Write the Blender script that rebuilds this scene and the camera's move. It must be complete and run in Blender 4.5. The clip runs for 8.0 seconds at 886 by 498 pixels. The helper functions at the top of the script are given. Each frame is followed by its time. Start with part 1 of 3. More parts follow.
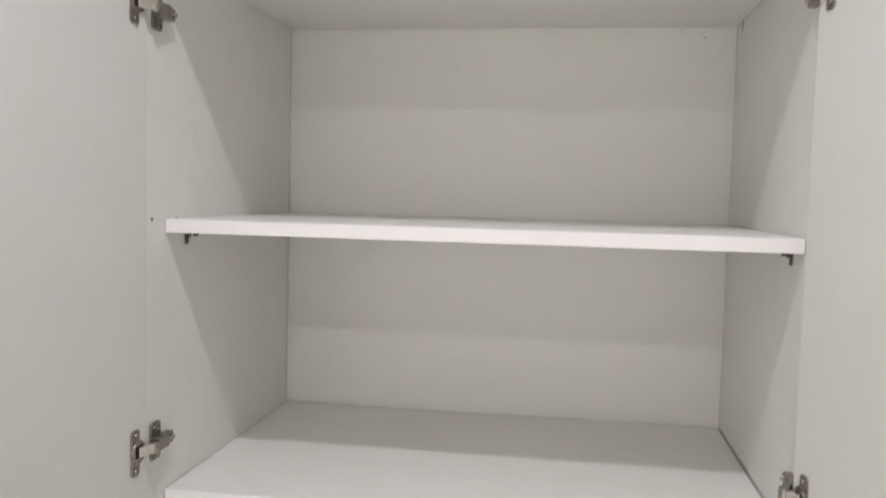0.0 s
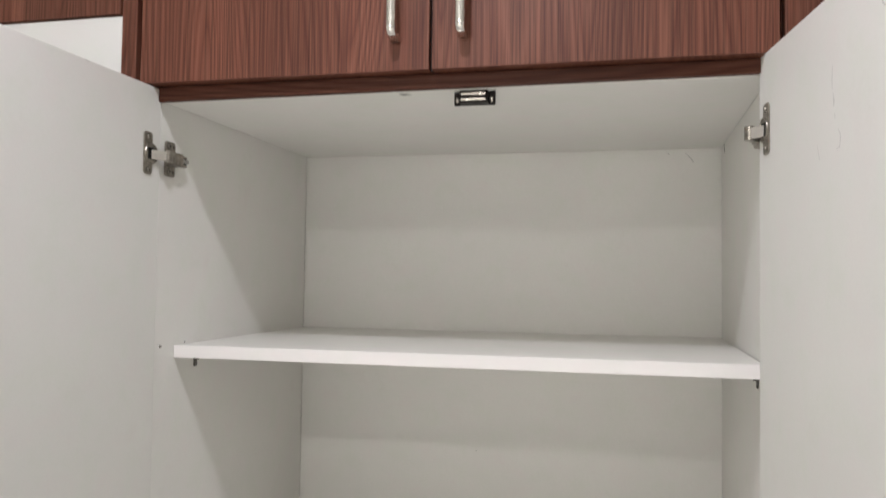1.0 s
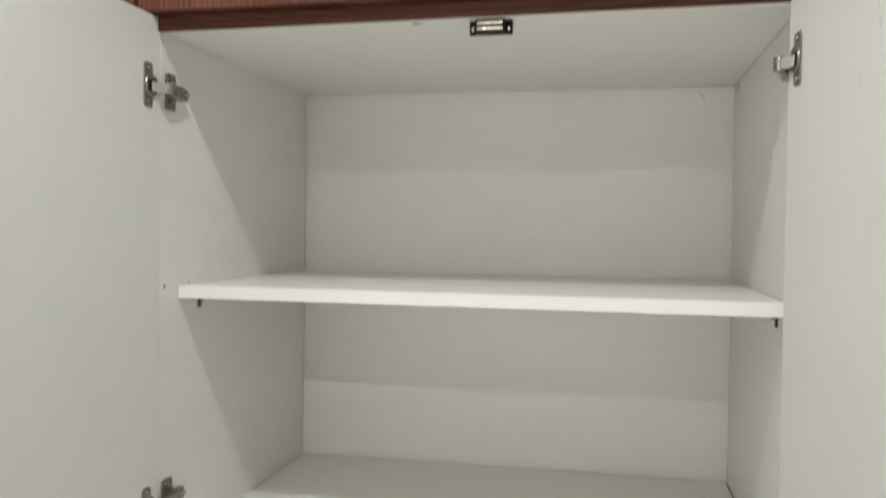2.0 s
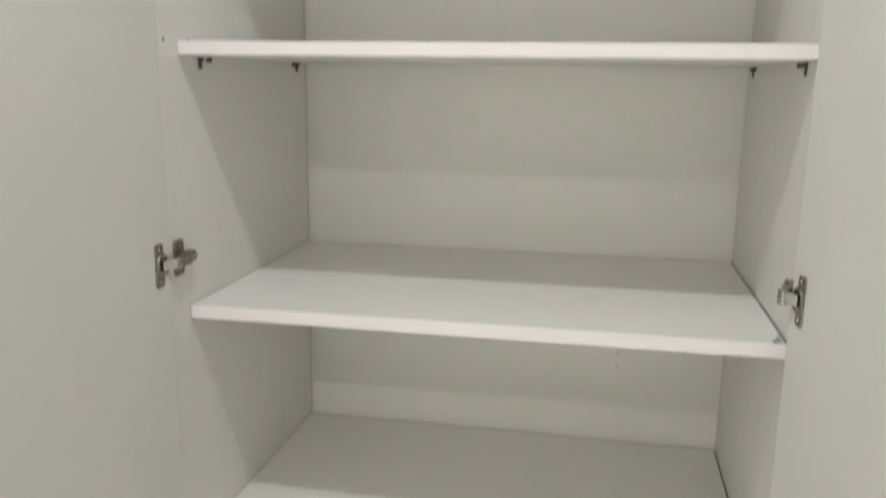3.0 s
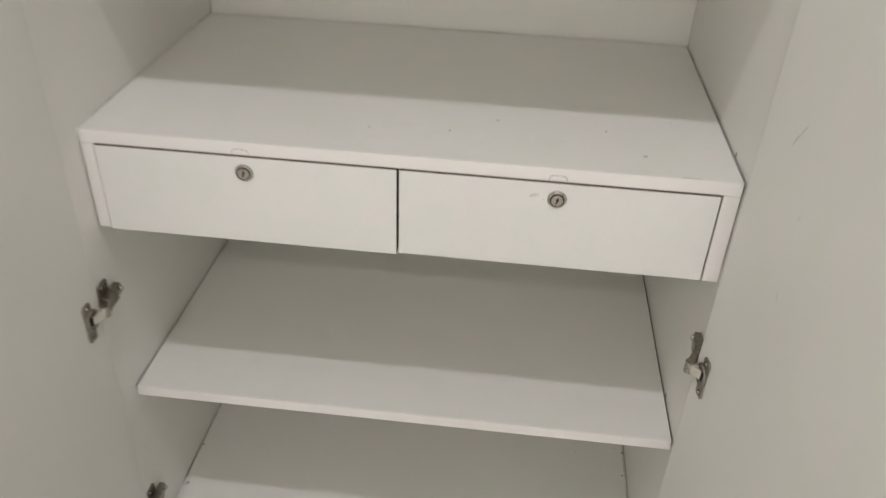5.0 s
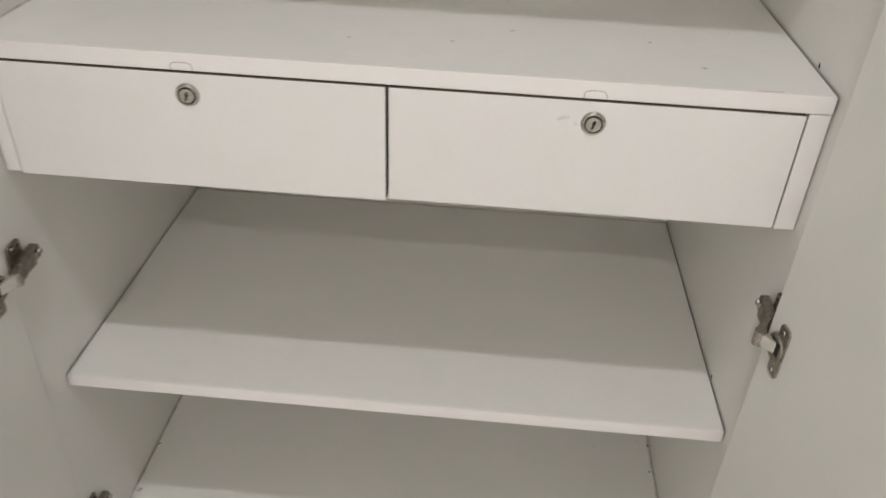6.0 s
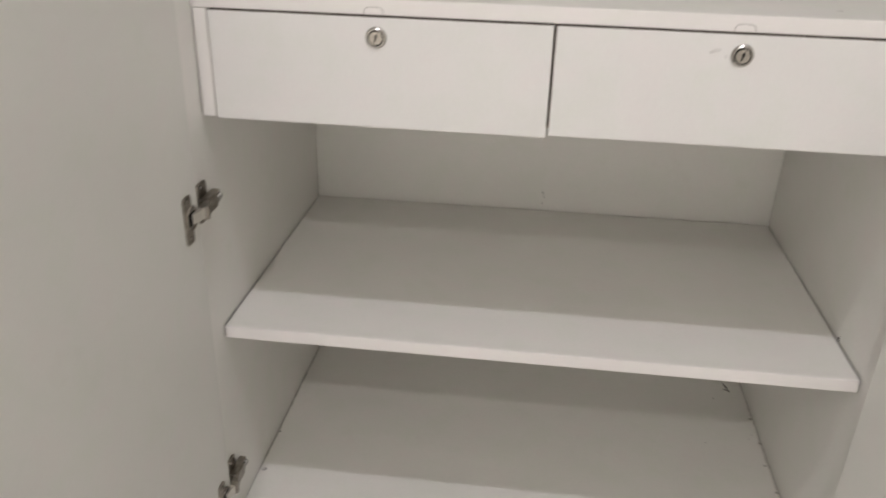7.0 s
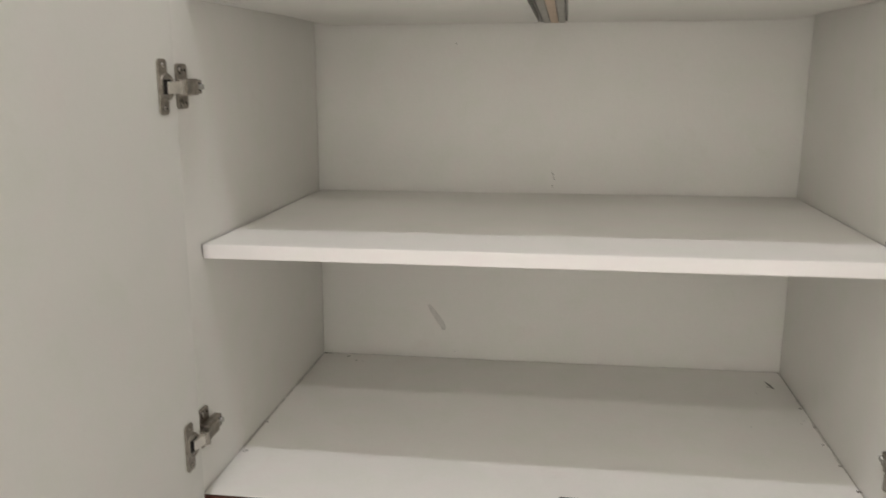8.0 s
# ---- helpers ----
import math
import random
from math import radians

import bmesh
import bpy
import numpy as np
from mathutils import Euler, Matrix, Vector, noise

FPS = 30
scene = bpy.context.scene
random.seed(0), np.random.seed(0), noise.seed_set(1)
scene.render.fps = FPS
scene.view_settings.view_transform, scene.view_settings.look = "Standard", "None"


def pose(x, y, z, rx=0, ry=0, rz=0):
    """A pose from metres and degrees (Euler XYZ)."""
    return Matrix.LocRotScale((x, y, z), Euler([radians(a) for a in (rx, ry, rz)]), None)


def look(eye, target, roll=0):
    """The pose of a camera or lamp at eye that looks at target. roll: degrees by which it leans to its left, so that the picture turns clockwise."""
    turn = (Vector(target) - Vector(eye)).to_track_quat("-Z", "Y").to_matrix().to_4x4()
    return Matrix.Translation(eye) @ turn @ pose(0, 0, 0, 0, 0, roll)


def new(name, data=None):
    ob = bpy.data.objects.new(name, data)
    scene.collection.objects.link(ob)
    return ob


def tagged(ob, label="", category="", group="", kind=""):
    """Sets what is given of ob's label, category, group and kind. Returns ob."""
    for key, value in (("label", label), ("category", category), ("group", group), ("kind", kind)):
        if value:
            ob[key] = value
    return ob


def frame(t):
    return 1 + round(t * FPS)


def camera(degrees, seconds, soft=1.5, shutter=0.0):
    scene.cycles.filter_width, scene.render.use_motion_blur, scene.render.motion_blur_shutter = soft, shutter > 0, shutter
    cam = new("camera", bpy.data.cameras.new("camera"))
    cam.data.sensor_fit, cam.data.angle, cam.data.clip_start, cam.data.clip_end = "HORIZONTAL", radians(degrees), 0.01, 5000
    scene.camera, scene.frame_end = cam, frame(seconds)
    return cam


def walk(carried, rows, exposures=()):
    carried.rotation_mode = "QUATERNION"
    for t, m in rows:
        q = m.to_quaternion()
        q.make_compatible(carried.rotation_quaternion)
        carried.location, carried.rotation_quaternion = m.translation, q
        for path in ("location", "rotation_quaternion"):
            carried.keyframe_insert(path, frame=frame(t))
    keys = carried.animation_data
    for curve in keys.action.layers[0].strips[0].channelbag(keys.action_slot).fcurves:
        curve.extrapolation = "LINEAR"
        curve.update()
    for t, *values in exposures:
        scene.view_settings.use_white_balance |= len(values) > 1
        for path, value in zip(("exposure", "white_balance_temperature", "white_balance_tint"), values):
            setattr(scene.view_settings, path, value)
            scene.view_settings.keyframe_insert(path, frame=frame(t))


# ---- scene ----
cam = camera(58.3, 8.0, shutter=0.5)
PATH = [
    (0, (0.528, -1.446, 1.492), (0.214, 0.526, 1.37), 1.5),
    (0.5, (0.608, -1.48, 1.518), (0.203, 0.479, 1.517), 1.5),
    (1, (0.638, -1.499, 1.55), (0.182, 0.446, 1.64), 0.8),
    (1.2, (0.637, -1.502, 1.562), (0.179, 0.443, 1.662), 0.7),
    (2.3, (0.579, -1.468, 1.493), (0.174, 0.486, 1.363), 0.9),
    (2.5, (0.571, -1.465, 1.459), (0.168, 0.483, 1.255), 1.0),
    (3, (0.564, -1.466, 1.405), (0.181, 0.455, 1.002), 0.9),
    (3.5, (0.542, -1.466, 1.344), (0.235, 0.415, 0.737), 0.4),
    (4, (0.536, -1.466, 1.288), (0.273, 0.345, 0.48), 0.5),
    (4.5, (0.528, -1.418, 1.232), (0.314, 0.309, 0.246), 1.2),
    (4.7, (0.526, -1.383, 1.212), (0.348, 0.313, 0.166), 1.9),
    (5.8, (0.514, -1.13, 1.01), (0.412, 0.516, -0.121), 3.4),
    (6, (0.495, -1.153, 1.001), (0.4, 0.506, -0.112), 3.0),
    (6.5, (0.432, -1.274, 0.972), (0.334, 0.432, -0.068), 2.4),
    (7, (0.383, -1.322, 0.861), (0.18, 0.469, -0.006), 1.9),
    (7.2, (0.375, -1.354, 0.771), (0.13, 0.49, 0.037), 2.0),
    (7.5, (0.386, -1.344, 0.621), (0.091, 0.559, 0.085), 1.6),
    (8, (0.429, -1.345, 0.511), (0.131, 0.586, 0.08), 0.2),
]
# seconds, stops, kelvin, tint
EXPOSURES = [(0.0, -0.23, 6290, 15.9), (1.0, -0.25, 6330, 14.9), (2.5, -0.27, 6370, 9.4), (3.5, -0.32, 6430, 11.4), (4.5, -0.28, 6500, 12.9), (6.0, -0.24, 6480, 14.9), (6.5, -0.17, 6480, 15.9),
             (7.0, -0.20, 6490, 16.9), (7.5, -0.04, 6500, 15.4), (8.0, 0.06, 6540, 14.9)]
walk(cam, [(t, look(eye, target, roll)) for t, eye, target, roll in PATH], exposures=EXPOSURES)

# ---- the plan, in metres: x along the wardrobe, y = 0 at its back panel, z = 0 on its bottom panel ----
WIDE = 0.80        # clear width inside
FRONT = -0.517     # front of the side panels
TOP = 1.803        # underside of the top panel
SHELF_FRONT = -0.468
BOARD = 0.018
# the three shelves: top at the left front corner, thickness, degrees by which the back and the right end lie higher
SHELVES = ((1.4580, 0.0178, 0.46, 0.02), (1.0942, 0.0186, 0.46, 0.40), (0.3100, 0.0170, 0.05, 0.54))
TILT, PITCH = -0.34, 0.46    # the drawer unit lies higher at its right end and at its back
UNIT_TOP, UNIT_LOW = 0.7325, 0.5930
FLOOR = -0.10
CEILING = 2.42


def base_z(x, y):
    """The upper face of the bottom panel, which is not quite level."""
    return 0.0070 + 0.0132 * x + 0.0085 * y


def top_z(x, y):
    """The underside of the top panel."""
    return TOP + 0.0010 - 0.0012 * x + 0.0065 * y

# ---- light: two unseen round downlights inferred from shadow edges, one before the wardrobe, one further into the room; two more added as fill ----
world = bpy.data.worlds.new("world")
scene.world = world
world.use_nodes = True
world.node_tree.nodes["Background"].inputs[0].default_value = (0.8, 0.9, 1.0, 1)
world.node_tree.nodes["Background"].inputs[1].default_value = 0.05
# x, y, watts, beam in degrees, width, colour: the near one cool white, those further into the room warmer; the two at y
# = -3.80 are added fill, no source known
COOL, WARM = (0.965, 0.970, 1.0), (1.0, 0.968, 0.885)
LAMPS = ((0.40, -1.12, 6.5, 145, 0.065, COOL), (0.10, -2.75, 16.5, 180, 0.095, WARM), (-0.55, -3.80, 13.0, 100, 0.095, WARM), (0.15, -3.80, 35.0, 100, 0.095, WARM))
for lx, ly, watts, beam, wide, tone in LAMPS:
    bulb = bpy.data.lights.new("unseen_lamp", "AREA")
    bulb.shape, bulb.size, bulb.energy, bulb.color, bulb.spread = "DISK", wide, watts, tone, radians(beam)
    lamp = new("unseen_lamp", bulb)
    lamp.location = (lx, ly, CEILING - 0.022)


# ---- materials ----
def material(name, rough=0.5, metal=0.0):
    m = bpy.data.materials.new(name)
    m.use_nodes = True
    n = m.node_tree.nodes
    b = n["Principled BSDF"]
    b.inputs["Roughness"].default_value = rough
    b.inputs["Metallic"].default_value = metal
    return m, n, m.node_tree.links, b


def noise_node(n, l, scale, detail=3.0, stretch=(1, 1, 1), rough=0.5):
    co = n.new("ShaderNodeTexCoord")
    mp = n.new("ShaderNodeMapping")
    mp.inputs["Scale"].default_value = stretch
    l.new(co.outputs["Object"], mp.inputs[0])
    t = n.new("ShaderNodeTexNoise")
    t.inputs["Scale"].default_value, t.inputs["Detail"].default_value, t.inputs["Roughness"].default_value = scale, detail, rough
    l.new(mp.outputs[0], t.inputs["Vector"])
    return t


def ramp(n, l, source, stops):
    r = n.new("ShaderNodeValToRGB")
    e = r.color_ramp.elements
    while len(e) < len(stops):
        e.new(0.5)
    for el, (p, c) in zip(e, stops):
        el.position, el.color = p, (*c, 1)
    l.new(source, r.inputs[0])
    return r


def mixed(n, l, kind, fac, a, b):
    x = n.new("ShaderNodeMix")
    x.data_type, x.blend_type = "RGBA", kind
    for k, v in ((0, fac), (6, a), (7, b)):
        if isinstance(v, (int, float)):
            x.inputs[k].default_value = v
        elif isinstance(v, tuple):
            x.inputs[k].default_value = (*v, 1)
        else:
            l.new(v, x.inputs[k])
    return x.outputs[2]


def bumped(n, l, b, height, strength, distance):
    k = n.new("ShaderNodeBump")
    k.inputs["Strength"].default_value, k.inputs["Distance"].default_value = strength, distance
    l.new(height, k.inputs["Height"])
    l.new(k.outputs[0], b.inputs["Normal"])


def board_white(name, base, rough, grime=(0.62, 0.58, 0.50), weave=0.0):
    """Coated chipboard: near white, faint cloudiness in tone and tint, sparse smudges, a fine pebbled relief.
    weave: strength of the embossed cross grain of the coating."""
    m, n, l, b = material(name, rough)
    cloud = noise_node(n, l, 2.2, 5, (1, 1, 1), 0.6)
    dark = tuple(c * 0.95 for c in base)
    c1 = ramp(n, l, cloud.outputs[0], ((0.3, dark), (0.7, base)))
    patch = noise_node(n, l, 17.0, 4, (1, 1, 1), 0.6)
    tint = ramp(n, l, patch.outputs[0], ((0.34, (0.972, 0.985, 0.962)), (0.50, (0.992, 0.990, 0.986)), (0.66, (1.0, 0.978, 0.982))))
    col = mixed(n, l, "MULTIPLY", 1.0, c1.outputs[0], tint.outputs[0])
    smudge = noise_node(n, l, 9.0, 8, (1, 1, 1), 0.65)
    mask = ramp(n, l, smudge.outputs[0], ((0.60, (0, 0, 0)), (0.80, (0.18, 0.18, 0.18))))
    col = mixed(n, l, "MIX", mask.outputs[0], col, grime)
    if weave:
        up = noise_node(n, l, 420.0, 3, (1, 1, 0.4), 0.65)
        over = noise_node(n, l, 420.0, 3, (0.4, 0.4, 1), 0.65)
        low_tone = 1.0 - weave
        for t in (up, over):
            g = ramp(n, l, t.outputs[0], ((0.36, (low_tone,) * 3), (0.62, (1.0, 1.0, 1.0))))
            col = mixed(n, l, "MULTIPLY", 1.0, col, g.outputs[0])
    fleck = noise_node(n, l, 55.0, 6, (1, 1, 1), 0.75)
    spots = ramp(n, l, fleck.outputs[0], ((0.70, (0, 0, 0)), (0.78, (0.35, 0.35, 0.35))))
    col = mixed(n, l, "MIX", spots.outputs[0], col, tuple(c * 0.72 for c in base))
    l.new(col, b.inputs["Base Color"])
    fine = noise_node(n, l, 900.0, 2)
    rr = ramp(n, l, cloud.outputs[0], ((0.2, (rough - 0.06,) * 3), (0.8, (rough + 0.08,) * 3)))
    l.new(rr.outputs[0], b.inputs["Roughness"])
    bumped(n, l, b, fine.outputs[0], 0.12, 0.0006)
    return m


WHITE = board_white("white_laminate", (0.909, 0.899, 0.860), 0.42, weave=0.012)
DOOR_WHITE = board_white("door_laminate", (0.818, 0.815, 0.775), 0.45, weave=0.010)
FRONT_WHITE = board_white("drawer_front_laminate", (0.846, 0.840, 0.832), 0.42, (0.77, 0.80, 0.79), 0.010)
EDGE = board_white("white_edge_band", (0.893, 0.869, 0.860), 0.38, (0.64, 0.56, 0.49))
WALL_PAINT = board_white("wall_paint", (0.90, 0.905, 0.895), 0.8)


def walnut(name, tone=1.0, along=2, gloss=0.3):
    """Wood-print laminate: reddish brown, fine straight grain with wandering arches; along: the axis of the grain."""
    m, n, l, b = material(name, 0.42)
    b.inputs["Specular IOR Level"].default_value = gloss
    co = n.new("ShaderNodeTexCoord")
    info = n.new("ShaderNodeObjectInfo")
    shift = n.new("ShaderNodeVectorMath")
    shift.operation = "SCALE"
    shift.inputs[0].default_value = (3.1, 0.0, 1.7)
    l.new(info.outputs["Random"], shift.inputs["Scale"])
    add = n.new("ShaderNodeVectorMath")
    l.new(co.outputs["Object"], add.inputs[0])
    l.new(shift.outputs[0], add.inputs[1])

    def field(lengthen, scale, detail, rough=0.55, distort=0.0):
        mp = n.new("ShaderNodeMapping")
        mp.inputs["Scale"].default_value = [lengthen if k == along else 1.0 for k in range(3)]
        l.new(add.outputs[0], mp.inputs[0])
        t = n.new("ShaderNodeTexNoise")
        t.inputs["Scale"].default_value, t.inputs["Detail"].default_value = scale, detail
        t.inputs["Roughness"].default_value, t.inputs["Distortion"].default_value = rough, distort
        l.new(mp.outputs[0], t.inputs["Vector"])
        return t.outputs[0]

    def maths(kind, a, k, c=0.0):
        x = n.new("ShaderNodeMath")
        x.operation = kind
        l.new(a, x.inputs[0])
        x.inputs[1].default_value, x.inputs[2].default_value = k, c
        return x.outputs[0]

    figure = field(0.085, 7.5, 2.0, 0.35, 0.20)
    lines = maths("FRACT", maths("MULTIPLY", figure, 44.0), 1.0)
    fibre = field(0.010, 620, 3, 0.7)
    streak = field(0.008, 330, 4, 0.72)
    broad = field(0.05, 9, 2, 0.5)
    k = tone
    dark, mid, pale = (0.122 * k, 0.040 * k, 0.026 * k), (0.158 * k, 0.056 * k, 0.035 * k), (0.205 * k, 0.082 * k, 0.053 * k)
    c1 = ramp(n, l, lines, ((0.0, dark), (0.16, mid), (0.60, pale), (0.90, mid), (1.0, dark)))
    c2 = ramp(n, l, streak, ((0.32, (0.55, 0.50, 0.48)), (0.46, (0.92, 0.92, 0.92)), (0.64, (1.26, 1.25, 1.23))))
    c3 = ramp(n, l, fibre, ((0.34, (0.55, 0.52, 0.50)), (0.55, (1.05, 1.05, 1.05))))
    c4 = ramp(n, l, broad, ((0.30, (0.78, 0.76, 0.75)), (0.70, (1.12, 1.12, 1.12))))
    a = mixed(n, l, "MULTIPLY", 0.85, c1.outputs[0], c2.outputs[0])
    a = mixed(n, l, "MULTIPLY", 0.8, a, c3.outputs[0])
    a = mixed(n, l, "MULTIPLY", 1.0, a, c4.outputs[0])
    l.new(a, b.inputs["Base Color"])
    bumped(n, l, b, fibre, 0.12, 0.0003)
    return m


WALNUT = walnut("walnut_laminate")
WALNUT_DARK = walnut("walnut_edge_band", 0.8)
WALNUT_RAIL = walnut("walnut_rail", 0.50, 0, 0.12)


def metal(name, base, rough, spots=0.12):
    m, n, l, b = material(name, rough, 1.0)
    t = noise_node(n, l, 160.0, 4)
    c = ramp(n, l, t.outputs[0], ((0.3, tuple(v * (1 - spots * 2) for v in base)), (0.65, base)))
    l.new(c.outputs[0], b.inputs["Base Color"])
    r = ramp(n, l, t.outputs[0], ((0.3, (rough + 0.12,) * 3), (0.7, (rough,) * 3)))
    l.new(r.outputs[0], b.inputs["Roughness"])
    return m


NICKEL = metal("nickel_plate", (0.39, 0.355, 0.31), 0.30, 0.20)
BRIGHT = metal("polished_chrome", (0.86, 0.84, 0.80), 0.12, 0.04)
DARK_NICKEL = metal("worn_nickel", (0.40, 0.37, 0.33), 0.24)
RIM = metal("lock_rim_nickel", (0.50, 0.475, 0.44), 0.20)
PIN_STEEL = metal("dark_pin_steel", (0.17, 0.16, 0.145), 0.35)
LINK = metal("worn_steel_link", (0.80, 0.77, 0.72), 0.34, 0.06)
STEEL = metal("zinc_steel", (0.50, 0.49, 0.46), 0.42)


def plain(name, base, rough, scale=60.0):
    m, n, l, b = material(name, rough)
    t = noise_node(n, l, scale, 4)
    c = ramp(n, l, t.outputs[0], ((0.3, tuple(v * 0.75 for v in base)), (0.7, base)))
    l.new(c.outputs[0], b.inputs["Base Color"])
    b.inputs["Specular IOR Level"].default_value = 0.25
    return m


# near-black that paints the shade of holes, slots, seats and notches
BLACK = plain("recess_shade_black", (0.012, 0.011, 0.010), 0.6)
# catch plastic and screw holes; also stands in for shade in narrow gaps
NEAR_BLACK_BROWN = plain("near_black_brown", (0.014, 0.009, 0.008), 0.45)
RAW = plain("raw_chipboard", (0.74, 0.60, 0.48), 0.85, 300.0)
# raw board brown, taken much darker so the gaps read as shaded
RAW_EDGE_SHADE = plain("shaded_raw_edge", (0.20, 0.155, 0.115), 0.9, 300.0)
# near-black for strips laid in the board gaps, in place of shade
GAP_SHADE = plain("gap_shade_dark", (0.045, 0.038, 0.030), 0.95, 200.0)


def faint(name, base, scale, low, high, most=1.0):
    """A worn mark: patchy, letting the board show through."""
    m, n, l, b = material(name, 0.7)
    b.inputs["Base Color"].default_value = (*base, 1)
    t = noise_node(n, l, scale, 5, (1, 1, 1), 0.7)
    r = ramp(n, l, t.outputs[0], ((low, (0, 0, 0)), (high, (most, most, most))))
    l.new(r.outputs[0], b.inputs["Alpha"])
    return m


SCUFF = faint("grey_scuff", (0.63, 0.605, 0.57), 260.0, 0.42, 0.72, 0.75)
STAIN = faint("pale_brown_stain", (0.68, 0.65, 0.60), 60.0, 0.05, 0.70, 0.28)
PENCIL = faint("pencil_line", (0.58, 0.55, 0.52), 300.0, 0.35, 0.70)
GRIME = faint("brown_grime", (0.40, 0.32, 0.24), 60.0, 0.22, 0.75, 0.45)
DARK_SMUDGE = faint("dark_smudge", (0.27, 0.245, 0.21), 150.0, 0.18, 0.62, 0.72)
DOOR_SCUFF = faint("pale_door_scuff", (0.60, 0.585, 0.56), 90.0, 0.15, 0.75, 0.28)
CEILING_PAINT = board_white("ceiling_paint", (0.82, 0.82, 0.80), 0.9)
TILE = board_white("floor_tile", (0.86, 0.85, 0.82), 0.25)


# ---- building helpers ----
def part(name, bm, mat, parent=None, label="", at=None):
    me = bpy.data.meshes.new(name)
    bmesh.ops.recalc_face_normals(bm, faces=bm.faces[:])
    bm.to_mesh(me)
    bm.free()
    for m in (mat if isinstance(mat, (list, tuple)) else (mat,)):
        me.materials.append(m)
    ob = new(name, me)
    if at is not None:
        ob.matrix_basis = at
    if parent is not None:
        ob.parent = parent
    if label:
        ob["label"] = label
    return ob


def add_box(bm, x0, x1, y0, y1, z0, z1, soft=0.0, seg=2):
    r = bmesh.ops.create_cube(bm, size=1.0)
    vs = r["verts"]
    for v in vs:
        v.co = Vector(((x0 + x1) / 2 + v.co.x * (x1 - x0), (y0 + y1) / 2 + v.co.y * (y1 - y0), (z0 + z1) / 2 + v.co.z * (z1 - z0)))
    if soft:
        es = list({e for v in vs for e in v.link_edges})
        bmesh.ops.bevel(bm, geom=es, offset=soft, segments=seg, affect="EDGES", profile=0.6)


def box(x0, x1, y0, y1, z0, z1, soft=0.0, seg=2):
    bm = bmesh.new()
    add_box(bm, x0, x1, y0, y1, z0, z1, soft, seg)
    return bm


def banded(bm, test):
    """Faces that pass the test take the second material."""
    bm.normal_update()
    for f in bm.faces:
        if test(f.normal, f.calc_center_median()):
            f.material_index = 1
    return bm


def add_rod(bm, r1, r2, depth, m, seg=20):
    bmesh.ops.create_cone(bm, cap_ends=True, segments=seg, radius1=r1, radius2=r2, depth=depth, matrix=m)


def prism(outline, thick, soft=0.0):
    """A plate in the xz plane from an outline, its thickness along y from 0 to thick."""
    bm = bmesh.new()
    f = bm.faces.new([bm.verts.new((x, 0, z)) for x, z in outline])
    r = bmesh.ops.extrude_face_region(bm, geom=[f])
    bmesh.ops.translate(bm, verts=[v for v in r["geom"] if isinstance(v, bmesh.types.BMVert)], vec=(0, thick, 0))
    if soft:
        bmesh.ops.bevel(bm, geom=bm.edges[:], offset=soft, segments=1, affect="EDGES")
    return bm


def thing(name, label, category, at=None, group=""):
    e = new(name)
    e.empty_display_size = 0.05
    if at is not None:
        e.matrix_basis = at
    return tagged(e, label, category, group)


# ---- the room: floor, ceiling, walls ----
def slab(name, x0, x1, y0, y1, z0, z1, mat, label, category):
    return tagged(part(name, box(x0, x1, y0, y1, z0, z1), mat), label, category, kind="structure")


slab("floor", -2.4, 2.6, -4.2, 0.12, FLOOR - 0.10, FLOOR, TILE, "pale tiled floor of the room", "floor")
slab("ceiling", -2.4, 2.6, -4.2, 0.12, CEILING, CEILING + 0.10, CEILING_PAINT, "white painted ceiling of the room", "ceiling")
slab("wall_north", -2.4, 2.6, 0.02, 0.12, FLOOR, CEILING, WALL_PAINT, "white painted wall behind the wardrobe", "wall")
# these three walls are unseen, added to close the room and bounce light
slab("wall_south", -2.4, 2.6, -4.3, -4.2, FLOOR, CEILING, WALL_PAINT, "unseen white wall, added to close the room and bounce light", "wall")
slab("wall_west", -2.5, -2.4, -4.2, 0.02, FLOOR, CEILING, WALL_PAINT, "unseen white wall, added to close the room and bounce light", "wall")
slab("wall_east", 2.6, 2.7, -4.2, 0.02, FLOOR, CEILING, WALL_PAINT, "unseen white wall, added to close the room and bounce light", "wall")
slab("wall_niche", -2.4, -0.0480, -0.5425, 0.02, FLOOR, 1.916, WALL_PAINT, "white painted wall beside the wardrobe, under the loft cupboard", "wall")
slab("wall_pier", 0.86, 2.6, -0.46, 0.02, FLOOR, 1.790, WALL_PAINT, "white painted wall beside the wardrobe", "wall")


# lamp bodies are added, none in view; the rear two belong to the fill lamps
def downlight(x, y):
    d = thing("downlight", "unseen round white recessed ceiling downlight, switched on, body added around the lamp", "ceiling light", pose(x, y, CEILING), "ceiling downlights")
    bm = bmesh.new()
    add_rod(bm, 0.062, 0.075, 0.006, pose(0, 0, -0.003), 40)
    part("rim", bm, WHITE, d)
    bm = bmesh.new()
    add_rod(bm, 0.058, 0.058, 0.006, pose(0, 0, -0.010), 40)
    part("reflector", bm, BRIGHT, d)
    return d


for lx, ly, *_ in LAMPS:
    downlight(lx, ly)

# ---- the wardrobe body ----
wardrobe = thing("wardrobe", "tall built-in wardrobe, white inside, both doors standing open, empty shelves", "wardrobe", pose(0, 0, 0))
front_face = lambda nm, c: nm.y < -0.9
low = -0.020
part("side_panel", banded(box(-BOARD, 0, FRONT, -0.0012, low - 0.06, TOP + 0.028, 0.0008, 1), front_face), (WHITE, WALNUT_DARK), wardrobe)
